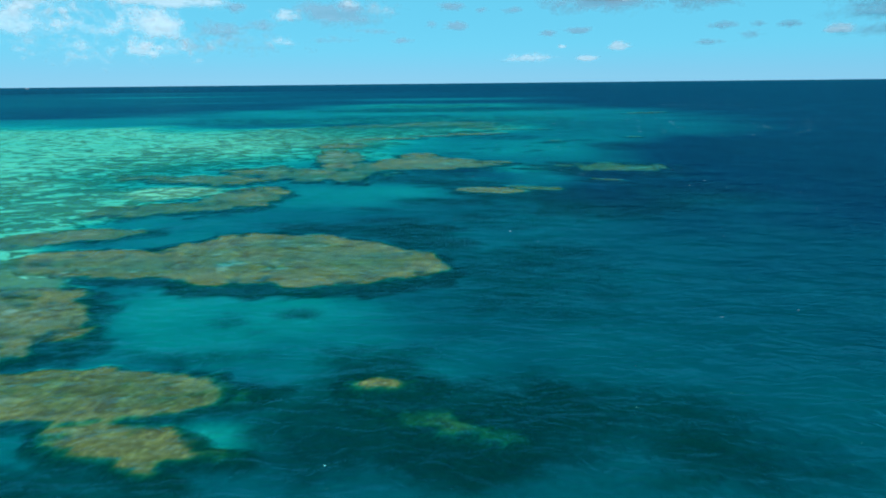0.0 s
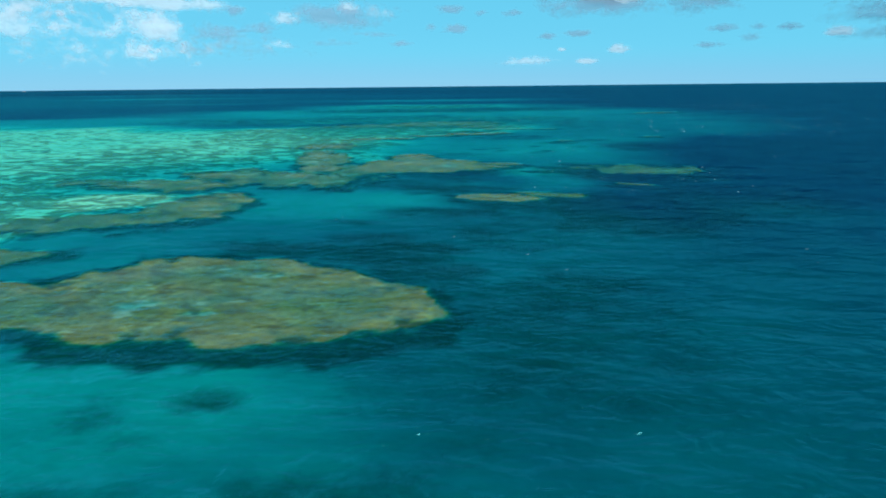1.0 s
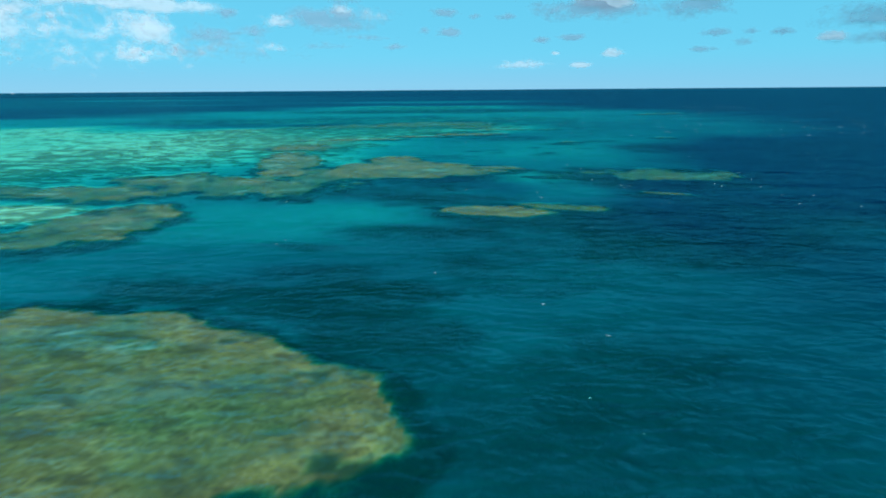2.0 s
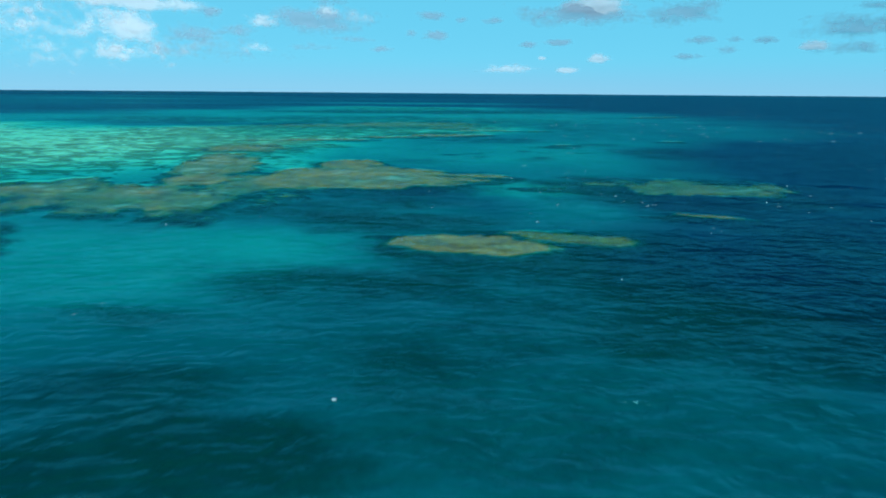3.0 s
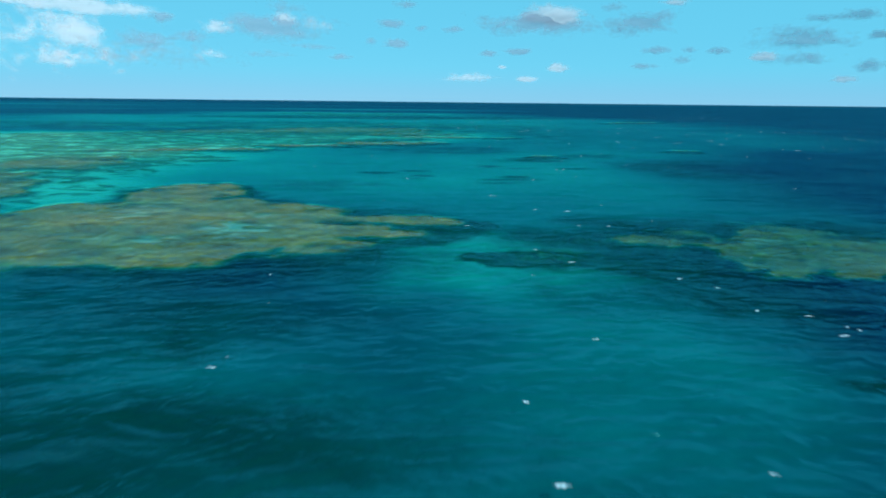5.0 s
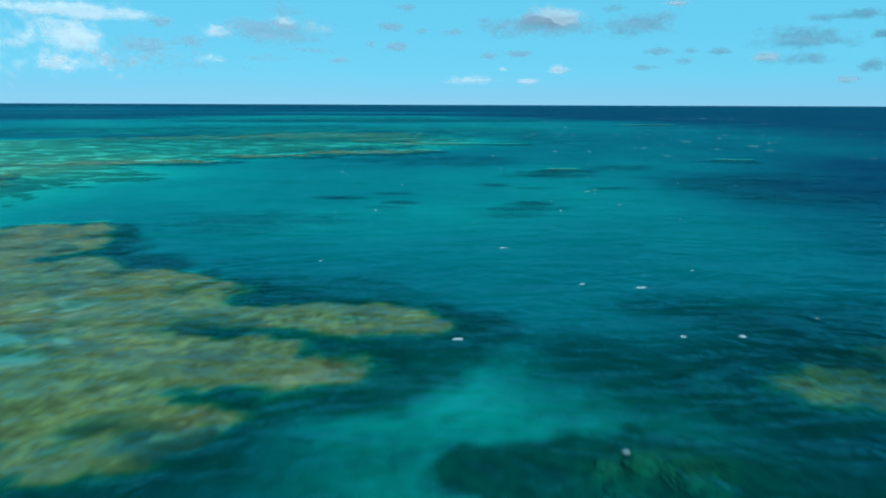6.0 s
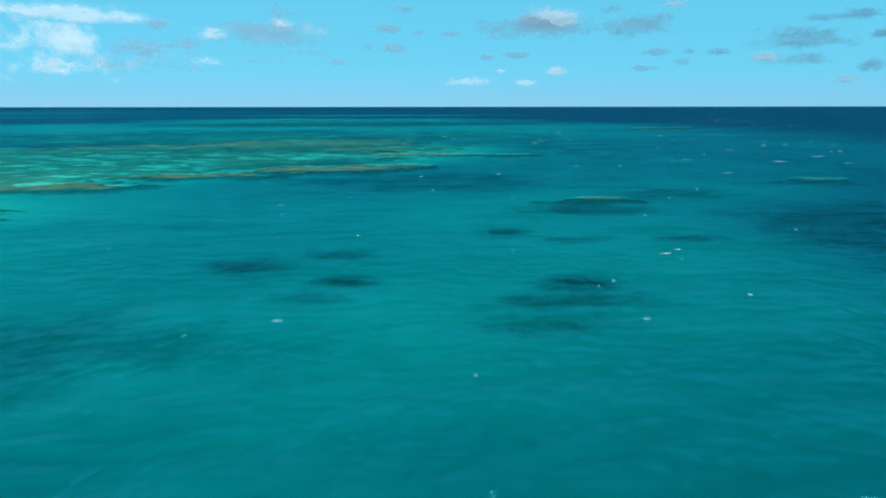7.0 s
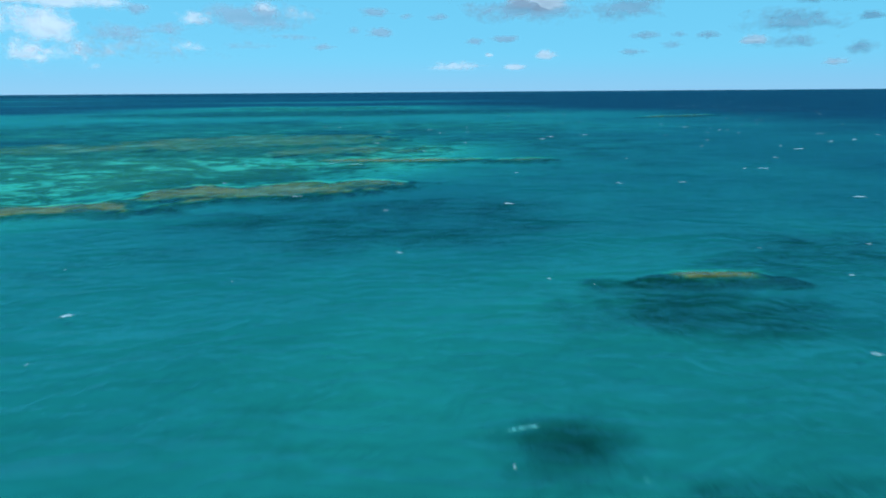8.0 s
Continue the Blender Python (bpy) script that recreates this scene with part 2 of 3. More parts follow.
reef((2.5, 109.4, 6.4, -0.5, -0.7, 3.2), heads=60, depth=0.24, step=0.26, seed=15, gaps=0.25, ragged=0.9,
     label="yellow olive coral mound with lumpy colonies")
reef((12.0, 111.5, 4.8, -1.1, 0.3, 2.2), (7.8, 113.3, 2.4, -0.1, 0.1, 0.8), heads=46, depth=0.65, step=0.26, seed=16, gaps=0.50, ragged=0.9,
     label="grey green coral mound beside a dark cleft")
reef((14.2, 139.1, 2.0, 0.0, 0.3, 0.9), heads=6, depth=1.7, step=0.25, seed=17,
     label="sunken greenish coral head in the channel")
reef((26.9, 203.1, 2.6, -0.25, 0.2, 0.7), ragged=0.5, heads=12, depth=0.14, step=0.2, seed=18, gaps=0.10, skirt=0.6,
     label="yellow topped coral bommie above a dark base")
reef((57.0, 215.8, 3.0, -0.5, 0.6, 1.2), heads=8, seed=19, skirt=0.35,
     label="low yellow coral bommie in blue water")
reef((0.0, 231.4, 11.2, 2.0, 1.6, 4.6), (-17, 222.9, 8, 1.2, -1.3, 2.2), (-36, 211, 14, 3.0, -1, 2.4), heads=60, depth=0.44, sand=0.4, seed=20, gaps=0.90, dish=-0.15, ragged=2.2, skirt=0.5,
     label="tan reef crest at the edge of a turquoise flat")
reef((12.0, 253.2, 10.0, -0.4, 0.1, 1.8), heads=14, seed=21, skirt=0.35,
     label="thin pale coral bar at the tip of the reef")
reef((27.2, 252.2, 4.0, 0.1, 0.6, 1.3), heads=6, seed=22, skirt=0.35,
     label="short pale coral bar standing off the reef")
reef((105, 373, 14, 3, 3, 6), step=0.9, seed=24, skirt=0.35, depth=0.5,
     label="far thin coral bar near the horizon")
reef((-14, 288, 24, 4, 0, 14), (-40, 276, 26, 4, 0, 9), (2, 268, 14, 1, 0, 5), depth=1.0, sand=0.6, step=1.0, seed=25, gaps=1.00, dish=-0.20, ragged=4.0, skirt=0.5,
     label="far dark brown reef flat under shallow water")
reef((-38, 158, 6.5, 0.5, -5.0, 22), (-45, 188, 8, 2, -2, 9), depth=0.62, heads=40, sand=0.52, step=0.5, seed=26, gaps=0.90, dish=-0.20, skirt=0.60, ragged=2.0,
     label="brown coral ridge between lagoon and sand pool")


def within(x, y, lobe, most):
    """The places not further out than most from an oval's centre."""
    return reach(x, y, lobe) < most


def depth_at(x, y):
    """The water's depth over the sea floor, without the reefs."""
    d = np.full_like(x, 15.0, dtype=float)
    d = d + (8.5 - d) * smooth(110, 15, np.hypot(x - 25, (y - 35) * 0.9))
    for i, (lobe, depth, soft) in enumerate(ZONES):
        m = within(x, y, lobe, 1.9 + soft)
        xm, ym = x[m], y[m]
        xw, yw = warped(xm, ym, half_width(lobe), 40 + i, 1.2)
        w = smooth(1 + soft, 1 - soft, reach(xw, yw, lobe))
        d[m] = d[m] + (depth - d[m]) * w
    return d * (1 + 0.12 * fbm(x, y, 14, 3, 90))


def cover_at(x, y, table, least):
    c = np.full_like(x, least, dtype=float)
    for i, (lobe, cover, soft) in enumerate(table):
        m = within(x, y, lobe, 1.9 + soft)
        xm, ym = x[m], y[m]
        xw, yw = warped(xm, ym, half_width(lobe), 140 + i)
        c[m] = np.maximum(c[m], cover * smooth(1 + soft, 1 - soft, reach(xw, yw, lobe)))
    return c


def reef_rim(x, y, r):
    """Metres outside (+) or inside (-) the reef's uneven rim."""
    rim = np.full_like(x, 99.0, dtype=float)
    for lobe in r["lobes"]:
        size = half_width(lobe)
        m = within(x, y, lobe, 1.8 + 9 / size)
        xm, ym = x[m], y[m]
        xw, yw = warped(xm, ym, size, r["seed"], 0.75)
        edge = reach(xw, yw, lobe) + r["ragged"] * (0.62 * fbm(xm, ym, 1.3, 3, r["seed"] + 3) + min(0.9, 0.12 * size) * fbm(xm, ym, 4.5, 2, r["seed"] + 4)) / size
        rim[m] = np.minimum(rim[m], (edge - 1) * size)
    return rim


def skirt_cover(x, y, r, rim, bed_depth):
    """Darker cover on the floor in a ring round a reef, where it drops to deeper water."""
    wide = min(4.5, 1.6 + 0.32 * half_width(r["lobes"][0]))
    return 1.15 * r["skirt"] * smooth(1.2, 3.2, bed_depth) * smooth(wide, 0.3, rim + 1.3 * fbm(x, y, 5, 3, r["seed"]))


def reef_depth(x, y, r, rim):
    """The water's depth over the reef, how much of its top is here, and how sandy it is."""
    top = smooth(min(2.6, 1.3 + 0.28 * half_width(r["lobes"][0])), -0.5, rim)
    inside = smooth(-0.8, -5.5, rim + 1.2 * fbm(x, y, 3.0, 3, r["seed"] + 50))
    sand = 0 * x
    if r["sand"]:
        inner = smooth(-0.6, -4.5, rim)
        sand = inner * smooth(0.62 - 0.7 * r["sand"], 1.30 - 0.4 * r["sand"], 0.5 + 0.5 * fbm(x * 0.8, y * 1.15, 2.3, 5, r["seed"] + 60))
    hollow = 0 * x
    for i, lobe in enumerate(r["pools"]):
        m = within(x, y, lobe, 2.2)
        xw, yw = warped(x[m], y[m], half_width(lobe), r["seed"] + 70 + i, 1.6)
        hollow[m] = np.maximum(hollow[m], smooth(1.25, 0.65, reach(xw, yw, lobe)))
    hollow = hollow * smooth(-0.5, 0.35, fbm(x, y * 1.4, 1.0, 4, r["seed"] + 65))
    sand = np.maximum(sand, 1.1 * hollow)
    clefts = fbm(x, y * 1.25, 3.2, 4, r["seed"] + 90) + 0.5 * fbm(x, y * 1.4, 0.9, 2, r["seed"] + 95)
    near_rim = 0.3 + 0.7 * smooth(-6.0, -0.5, rim)
    gap = min(1.0, r["gaps"] * 1.2) * near_rim * smooth(0.75 - 0.6 * r["gaps"], 1.15 - 0.45 * r["gaps"], clefts) * (1 - np.clip(hollow, 0, 1))
    sand = sand * (1 - gap) - gap
    lump = 0.07 * fbm(x, y, 2.4, 3, r["seed"] + 30) + 0.05 * fbm(x, y, 0.8, 2, r["seed"] + 31)
    return r["depth"] * (1 + 0.55 * fbm(x, y, 6, 3, r["seed"] + 77)) + r["dish"] * inside + 0.3 * np.clip(sand, 0, 2) + 0.45 * hollow + 0.9 * gap - lump, top, sand


def bed_height(d):
    """The floor as it stands under the water, lifted as the water's refraction lifts it."""
    return -(0.12 + 0.55 * (1 - np.exp(-np.maximum(d, 0) / 4.5)))


# ------------------------------------------------------------------ materials
def material(name):
    mat = bpy.data.materials.new(name)
    mat.use_nodes = True
    mat.node_tree.nodes.clear()
    return mat, Nodes(mat.node_tree)


class Nodes:
    """Shortcuts for building a node tree."""

    def __init__(self, tree):
        self.tree = tree

    def add(self, kind, **sockets):
        node = self.tree.nodes.new("ShaderNode" + kind)
        for key, value in sockets.items():
            self.put(node, key.replace("_", " "), value)
        return node

    def put(self, node, key, value):
        sock = node.inputs[int(key) if key.isdigit() else key]
        if isinstance(value, bpy.types.NodeSocket):
            self.tree.links.new(value, sock)
        else:
            sock.default_value = value

    def math(self, op, a, b=0.0, c=0.0):
        node = self.tree.nodes.new("ShaderNodeMath")
        node.operation = op
        for i, value in enumerate((a, b, c)):
            self.put(node, str(i), value)
        return node.outputs[0]

    def mix(self, fac, a, b, blend="MIX"):
        node = self.tree.nodes.new("ShaderNodeMix")
        node.data_type, node.blend_type = "RGBA", blend
        for i, value in ((0, fac), (6, a), (7, b)):
            self.put(node, str(i), value if not isinstance(value, tuple) else (*value, 1))
        return node.outputs[2]

    def range(self, value, lo, hi, to_lo=0.0, to_hi=1.0):
        node = self.tree.nodes.new("ShaderNodeMapRange")
        node.interpolation_type = "SMOOTHSTEP"
        for i, v in enumerate((value, lo, hi, to_lo, to_hi)):
            self.put(node, str(i), v)
        return node.outputs[0]

    def place(self):
        return self.tree.nodes.new("ShaderNodeNewGeometry").outputs["Position"]

    def stretch(self, vector, sx, sy, sz, turn=0.0):
        node = self.tree.nodes.new("ShaderNodeMapping")
        self.put(node, "Vector", vector)
        node.inputs["Rotation"].default_value = (0, 0, radians(turn))
        node.inputs["Scale"].default_value = (sx, sy, sz)
        return node.outputs[0]

    def noise(self, vector, scale, detail=4.0, rough=0.55, twist=0.0):
        node = self.add("TexNoise", Vector=vector, Scale=scale, Detail=detail, Roughness=rough, Distortion=twist)
        return node.outputs["Fac"]

    def attribute(self, name):
        node = self.tree.nodes.new("ShaderNodeAttribute")
        node.attribute_name = name
        return node.outputs["Fac"]

    def random(self):
        return self.tree.nodes.new("ShaderNodeObjectInfo").outputs["Random"]

    def finish(self, shader):
        out = self.tree.nodes.new("ShaderNodeOutputMaterial")
        self.tree.links.new(shader, out.inputs["Surface"])


# the water: clear on top of its own absorbing and scattering depth
water_mat, n = material("sea_water")
p = n.place()
d = n.attribute("depth")
d = n.math("MAXIMUM", d, 0.05)
CLEAR = (math.exp(-0.95), math.exp(-0.195), math.exp(-0.125))
through_colour = n.tree.nodes.new("ShaderNodeCombineColor")
for i, base in enumerate(CLEAR):
    n.put(through_colour, str(i), n.math("POWER", base, d))
murk = n.math("SUBTRACT", 1.0, n.math("POWER", math.exp(-0.16), d))
body = n.mix(murk, (0.0, 0.0, 0.0), n.mix(n.range(d, 7.0, 13.0), (0.0, 0.034, 0.028), (0.0, 0.010, 0.025)))
swell = n.noise(n.stretch(p, 0.085, 0.20, 0.2, 14), 1.0, 3.0, 0.55, 0.4)
chop = n.noise(n.stretch(p, 0.34, 0.60, 1.0, 9), 1.0, 3.0, 0.5, 0.9)
crest = n.math("SUBTRACT", 1.0, n.math("SQRT", n.math("ADD", n.math("POWER", n.math("ABSOLUTE", n.math("MULTIPLY_ADD", chop, 2.0, -1.0)), 2.0), 0.006)))
cross = n.noise(n.stretch(p, 0.62, 1.15, 1.0, -16), 1.0, 2.0, 0.5, 0.5)
ripple = n.noise(n.stretch(p, 2.6, 5.0, 3.0, 12), 1.0, 3.0, 0.55, 0.3)
height = n.math("MULTIPLY_ADD", swell, 1.3, n.math("MULTIPLY_ADD", crest, 0.31, n.math("MULTIPLY_ADD", cross, 0.16, n.math("MULTIPLY", ripple, 0.012))))
bump = n.add("Bump", Strength=1.0, Distance=1.0, Height=height).outputs[0]
clear = n.add("BsdfTransparent", Color=through_colour.outputs[0])
scatter = n.add("BsdfDiffuse", Color=body, Normal=bump)
inside = n.tree.nodes.new("ShaderNodeAddShader")
n.tree.links.new(clear.outputs[0], inside.inputs[0])
n.tree.links.new(scatter.outputs[0], inside.inputs[1])
gloss = n.add("BsdfGlossy", Color=(0.14, 0.82, 1, 1), Roughness=0.18, Normal=bump)
fresnel = n.add("Fresnel", IOR=1.33, Normal=bump).outputs[0]
mirror = n.math("MINIMUM", n.math("MULTIPLY", fresnel, 0.64), 0.18)
sea_shader = n.add("MixShader", Fac=mirror)
n.tree.links.new(inside.outputs[0], sea_shader.inputs[1])
n.tree.links.new(gloss.outputs[0], sea_shader.inputs[2])
n.finish(sea_shader.outputs[0])

# the floor: pale coral sand with dark growth
def floor_colour(n, p, grow, spots=None):
    """Colour of the sea floor and how much growth covers it."""
    patch = n.noise(n.stretch(p, 0.13, 0.19, 0.2, 10), 1.0, 4.0, 0.6, 0.5)
    fine = n.noise(p, 1.7, 4.0, 0.6)
    mask = n.range(n.math("MULTIPLY_ADD", n.math("SUBTRACT", patch, 0.5), 1.1, n.math("MULTIPLY_ADD", n.math("SUBTRACT", fine, 0.5), 0.35, grow)), 0.15, 0.95)
    ripples = n.noise(n.stretch(p, 0.5, 1.6, 1, 20), 1.0, 3.0, 0.5, 0.8)
    c = n.mix(n.range(ripples, 0.3, 0.7), (0.62, 0.70, 0.37), (0.72, 0.78, 0.44))
    if spots is not None:
        beds = n.noise(n.stretch(p, 0.20, 0.30, 0.3, -8), 1.0, 7.0, 0.70, 0.8)
        sharp = n.range(n.math("MULTIPLY_ADD", spots, 0.3, beds), 0.56, 0.65, 0.0, 0.92)
        brown = n.mix(n.range(fine, 0.3, 0.7), (0.14, 0.13, 0.045), (0.29, 0.25, 0.09))
        c = n.mix(n.math("MULTIPLY", sharp, n.range(spots, 0.0, 0.1)), c, brown)
    weed_c = n.mix(n.range(fine, 0.3, 0.7), (0.05, 0.08, 0.036), (0.14, 0.155, 0.065))
    return n.mix(mask, c, weed_c), n.math("MULTIPLY", fine, mask)


bed_mat, n = material("sea_floor")
p = n.place()
colour, rough = floor_colour(n, p, n.attribute("cover"), n.attribute("speckle"))
relief = n.add("Bump", Strength=0.7, Distance=0.4, Height=rough).outputs[0]
n.finish(n.add("BsdfDiffuse", Color=colour, Roughness=0.6, Normal=relief).outputs[0])

# the reef flats: coral growth in olive, tan and brown, with sand pools
reef_mat, n = material("coral_growth")
p = n.place()
sandy = n.attribute("sand")
broad = n.noise(p, 0.22, 4.0, 0.6, 0.4)
mid = n.noise(p, 1.5, 6.0, 0.7, 0.4)
fine = n.noise(p, 5.5, 5.0, 0.7)
cells = n.add("TexVoronoi", Vector=p, Scale=2.2).outputs["Distance"]
c = n.mix(n.range(broad, 0.36, 0.66), (0.20, 0.20, 0.062), (0.34, 0.34, 0.108))
clumps = n.noise(p, 0.5, 8.0, 0.78, 0.3)
c = n.mix(n.range(clumps, 0.38, 0.60), (0.14, 0.15, 0.05), c)
c = n.mix(n.range(mid, 0.36, 0.60), (0.14, 0.145, 0.05), c)
c = n.mix(n.math("MULTIPLY", n.range(fine, 0.52, 0.72), 0.5), c, (0.38, 0.375, 0.19))
c = n.mix(n.math("MULTIPLY", n.range(n.noise(p, 0.9, 3.0, 0.5, 1.0), 0.62, 0.70), 0.2), c, (0.24, 0.22, 0.07))
pits = n.noise(p, 2.6, 3.0, 0.6, 0.5)
c = n.mix(n.math("MULTIPLY", n.range(pits, 0.56, 0.68), 0.42), c, (0.06, 0.065, 0.03))
c = n.mix(n.math("MULTIPLY", n.range(pits, 0.42, 0.34), 0.35), c, (0.38, 0.38, 0.19))
c = n.mix(n.range(n.math("MULTIPLY_ADD", n.math("SUBTRACT", mid, 0.5), 0.9, sandy), 0.2, 0.95), c, (0.40, 0.40, 0.26))
mottle = n.noise(n.stretch(p, 0.30, 0.42, 0.4, 15), 1.0, 5.0, 0.65, 0.5)
c = n.mix(n.math("MULTIPLY", n.range(mottle, 0.48, 0.64), 0.7), c, (0.075, 0.082, 0.038))
c = n.mix(n.range(sandy, -0.12, -0.7), c, (0.06, 0.075, 0.035))
skirt = floor_colour(n, p, n.attribute("cover"))[0]
c = n.mix(n.attribute("flank"), c, skirt)
h = n.math("ADD", n.math("MULTIPLY", mid, 0.5), n.math("MULTIPLY_ADD", fine, 0.18, n.math("MULTIPLY", cells, -0.25)))
relief = n.add("Bump", Strength=1.0, Distance=0.7, Height=h).outputs[0]
n.finish(n.add("BsdfDiffuse", Color=c, Roughness=0.7, Normal=relief).outputs[0])

# single coral colonies
head_mat, n = material("coral_colony")
p = n.place()
r = n.random()
fine = n.noise(p, 5.0, 5.0, 0.7)
c = n.mix(n.range(r, 0.1, 0.9), (0.155, 0.155, 0.052), (0.275, 0.275, 0.09))
c = n.mix(n.range(r, 0.86, 0.9), c, (0.25, 0.235, 0.08))
c = n.mix(n.range(n.noise(p, 1.5, 6.0, 0.7, 0.4), 0.38, 0.58), (0.095, 0.097, 0.045), c)
c = n.mix(n.range(fine, 0.4, 0.7), c, n.mix(0.35, c, (0.42, 0.42, 0.2)))
relief = n.add("Bump", Strength=0.8, Distance=0.2, Height=fine).outputs[0]
n.finish(n.add("BsdfDiffuse", Color=c, Roughness=0.7, Normal=relief).outputs[0])

# foam of small breaking crests
foam_mat, n = material("sea_foam")
p = n.place()
thick = n.attribute("thick")
froth = n.noise(p, 9.0, 4.0, 0.6, 0.5)
alpha = n.range(n.math("ADD", thick, n.math("MULTIPLY", froth, 1.2)), 0.62, 0.98)
foam_s = n.add("MixShader", Fac=alpha)
n.tree.links.new(n.add("BsdfTransparent").outputs[0], foam_s.inputs[1])
n.tree.links.new(n.add("BsdfDiffuse", Color=(0.42, 0.82, 0.88, 1)).outputs[0], foam_s.inputs[2])
n.finish(foam_s.outputs[0])


def cloud_material(name, colour, most):
    mat, n = material(name)
    p = n.place()
    body = n.attribute("thick")
    heaps = n.noise(n.stretch(p, 0.0055, 0.0055, 0.0090), 1.0, 3.0, 0.5, 0.3)
    puffs = n.noise(n.stretch(p, 0.017, 0.017, 0.024), 1.0, 4.0, 0.55, 0.2)
    ragged = n.math("MULTIPLY_ADD", n.math("SUBTRACT", heaps, 0.5), 1.3, n.math("MULTIPLY", n.math("SUBTRACT", puffs, 0.5), 0.9))
    a = n.range(n.math("ADD", ragged, body), 0.08, 0.95, 0.0, most)
    s = n.add("MixShader", Fac=a)
    n.tree.links.new(n.add("BsdfTransparent").outputs[0], s.inputs[1])
    n.tree.links.new(n.add("BsdfDiffuse", Color=(*colour, 1)).outputs[0], s.inputs[2])
    n.finish(s.outputs[0])
    return mat


white_cloud = cloud_material("sunlit_cloud", (0.75, 0.87, 0.91), 0.70)
# darker copy for clouds away from the sun: their shade is in the colour
grey_cloud = cloud_material("thin_shaded_cloud", (0.32, 0.43, 0.54), 0.55)


# ------------------------------------------------------------------ building helpers
def mesh_from(name, verts, faces, mat, smooth_faces=True):
    me = bpy.data.meshes.new(name)
    me.from_pydata(verts, [], faces)
    me.materials.append(mat)
    if smooth_faces:
        me.polygons.foreach_set("use_smooth", [True] * len(me.polygons))
    me.update()
    return me


def field(me, name, values):
    attr = me.attributes.new(name, "FLOAT", "POINT")
    attr.data.foreach_set("value", np.asarray(values, dtype=np.float32).ravel())


def graded(lo, hi, step, far_lo, far_hi, grow):
    """Even steps from lo to hi, then ever wider ones out to the far ends."""
    mid = list(np.arange(lo, hi, step))
    up, s = [mid[-1]], step
    while up[-1] < far_hi:
        s *= grow
        up.append(min(up[-1] + s, far_hi))
    down, s = [mid[0]], step
    while down[-1] > far_lo:
        s *= grow
        down.append(max(down[-1] - s, far_lo))
    return np.array(down[:0:-1] + mid + up[1:])


def sheet(name, gx, gy, z, mat, keep=None):
    """A grid mesh with the heights z; keep: which points to keep."""
    nx, ny = len(gx), len(gy)
    X, Y = np.meshgrid(gx, gy)
    co = np.stack([X, Y, z], -1).reshape(-1, 3)
    i = (np.arange(ny - 1)[:, None] * nx + np.arange(nx - 1)[None, :]).ravel()
    quads = np.stack([i, i + 1, i + nx + 1, i + nx], -1)
    index = np.arange(nx * ny)
    if keep is not None:
        k = keep.ravel()
        quads = quads[k[quads].any(1)]
        used = np.zeros(nx * ny, bool)
        used[quads.ravel()] = True
        index = np.flatnonzero(used)
        renum = np.cumsum(used) - 1
        quads, co = renum[quads], co[used]
    me = bpy.data.meshes.new(name)
    me.vertices.add(len(co))
    me.vertices.foreach_set("co", co.astype(np.float32).ravel())
    me.loops.add(4 * len(quads))
    me.loops.foreach_set("vertex_index", quads.astype(np.int32).ravel())
    me.polygons.add(len(quads))
    me.polygons.foreach_set("loop_start", np.arange(0, 4 * len(quads), 4, dtype=np.int32))
    me.polygons.foreach_set("use_smooth", np.ones(len(quads), bool))
    me.materials.append(mat)
    me.update(calc_edges=True)
    return me, index


# ------------------------------------------------------------------ sea floor and water
gx = graded(-52, 48, 0.42, -4990, 4990, 1.04)
gy = graded(20, 236, 0.42, -4990, 4990, 1.03)
X, Y = np.meshgrid(gx, gy)
floor_depth = depth_at(X, Y)
water_depth = floor_depth.copy()
floor_cover = cover_at(X, Y, COVER, 0.10)
for r in REEFS:
    rim = reef_rim(X, Y, r)
    m = rim < 14
    rd, top, sand = reef_depth(X[m], Y[m], r, rim[m])
    water_depth[m] = np.minimum(water_depth[m], water_depth[m] + (rd - water_depth[m]) * smooth(0.5, -0.45, rim[m]))
    floor_cover[m] = np.maximum(floor_cover[m], skirt_cover(X[m], Y[m], r, rim[m], floor_depth[m]))

me, _ = sheet("sea_floor", gx, gy, bed_height(floor_depth), bed_mat)
field(me, "cover", floor_cover)
field(me, "speckle", cover_at(X, Y, SPECKLE, 0.0) * smooth(3.6, 2.2, floor_depth))
tagged(new("sea_floor", me), "pale coral sand sea floor with dark patches of growth", "sea floor", kind="structure")

near = np.exp(-(np.maximum(0, np.abs(X) - 60) / 60) ** 2) * smooth(420, 240, Y) * smooth(-40, 5, Y)
waves = near * (0.07 * fbm(X * 0.75, Y * 1.5, 5.0, 3, 210) + 0.03 * fbm(X, Y * 1.6, 2.2, 2, 215))
waves = waves * (0.12 + 0.88 * smooth(0.3, 2.5, water_depth))
me, _ = sheet("sea_surface", gx, gy, waves, water_mat)
field(me, "depth", np.clip(water_depth, 0.24, 30) + 0.06)
tagged(new("sea_surface", me), "clear tropical sea turning from turquoise to deep blue, choppy", "sea", kind="structure")


def from_grid(values, x, y):
    """Values of the sea's grid read between its points."""
    i = np.clip(np.searchsorted(gx, x) - 1, 0, len(gx) - 2)
    j = np.clip(np.searchsorted(gy, y) - 1, 0, len(gy) - 2)
    u, v = (x - gx[i]) / (gx[i + 1] - gx[i]), (y - gy[j]) / (gy[j + 1] - gy[j])
    return (values[j, i] * (1 - u) + values[j, i + 1] * u) * (1 - v) + (values[j + 1, i] * (1 - u) + values[j + 1, i + 1] * u) * v


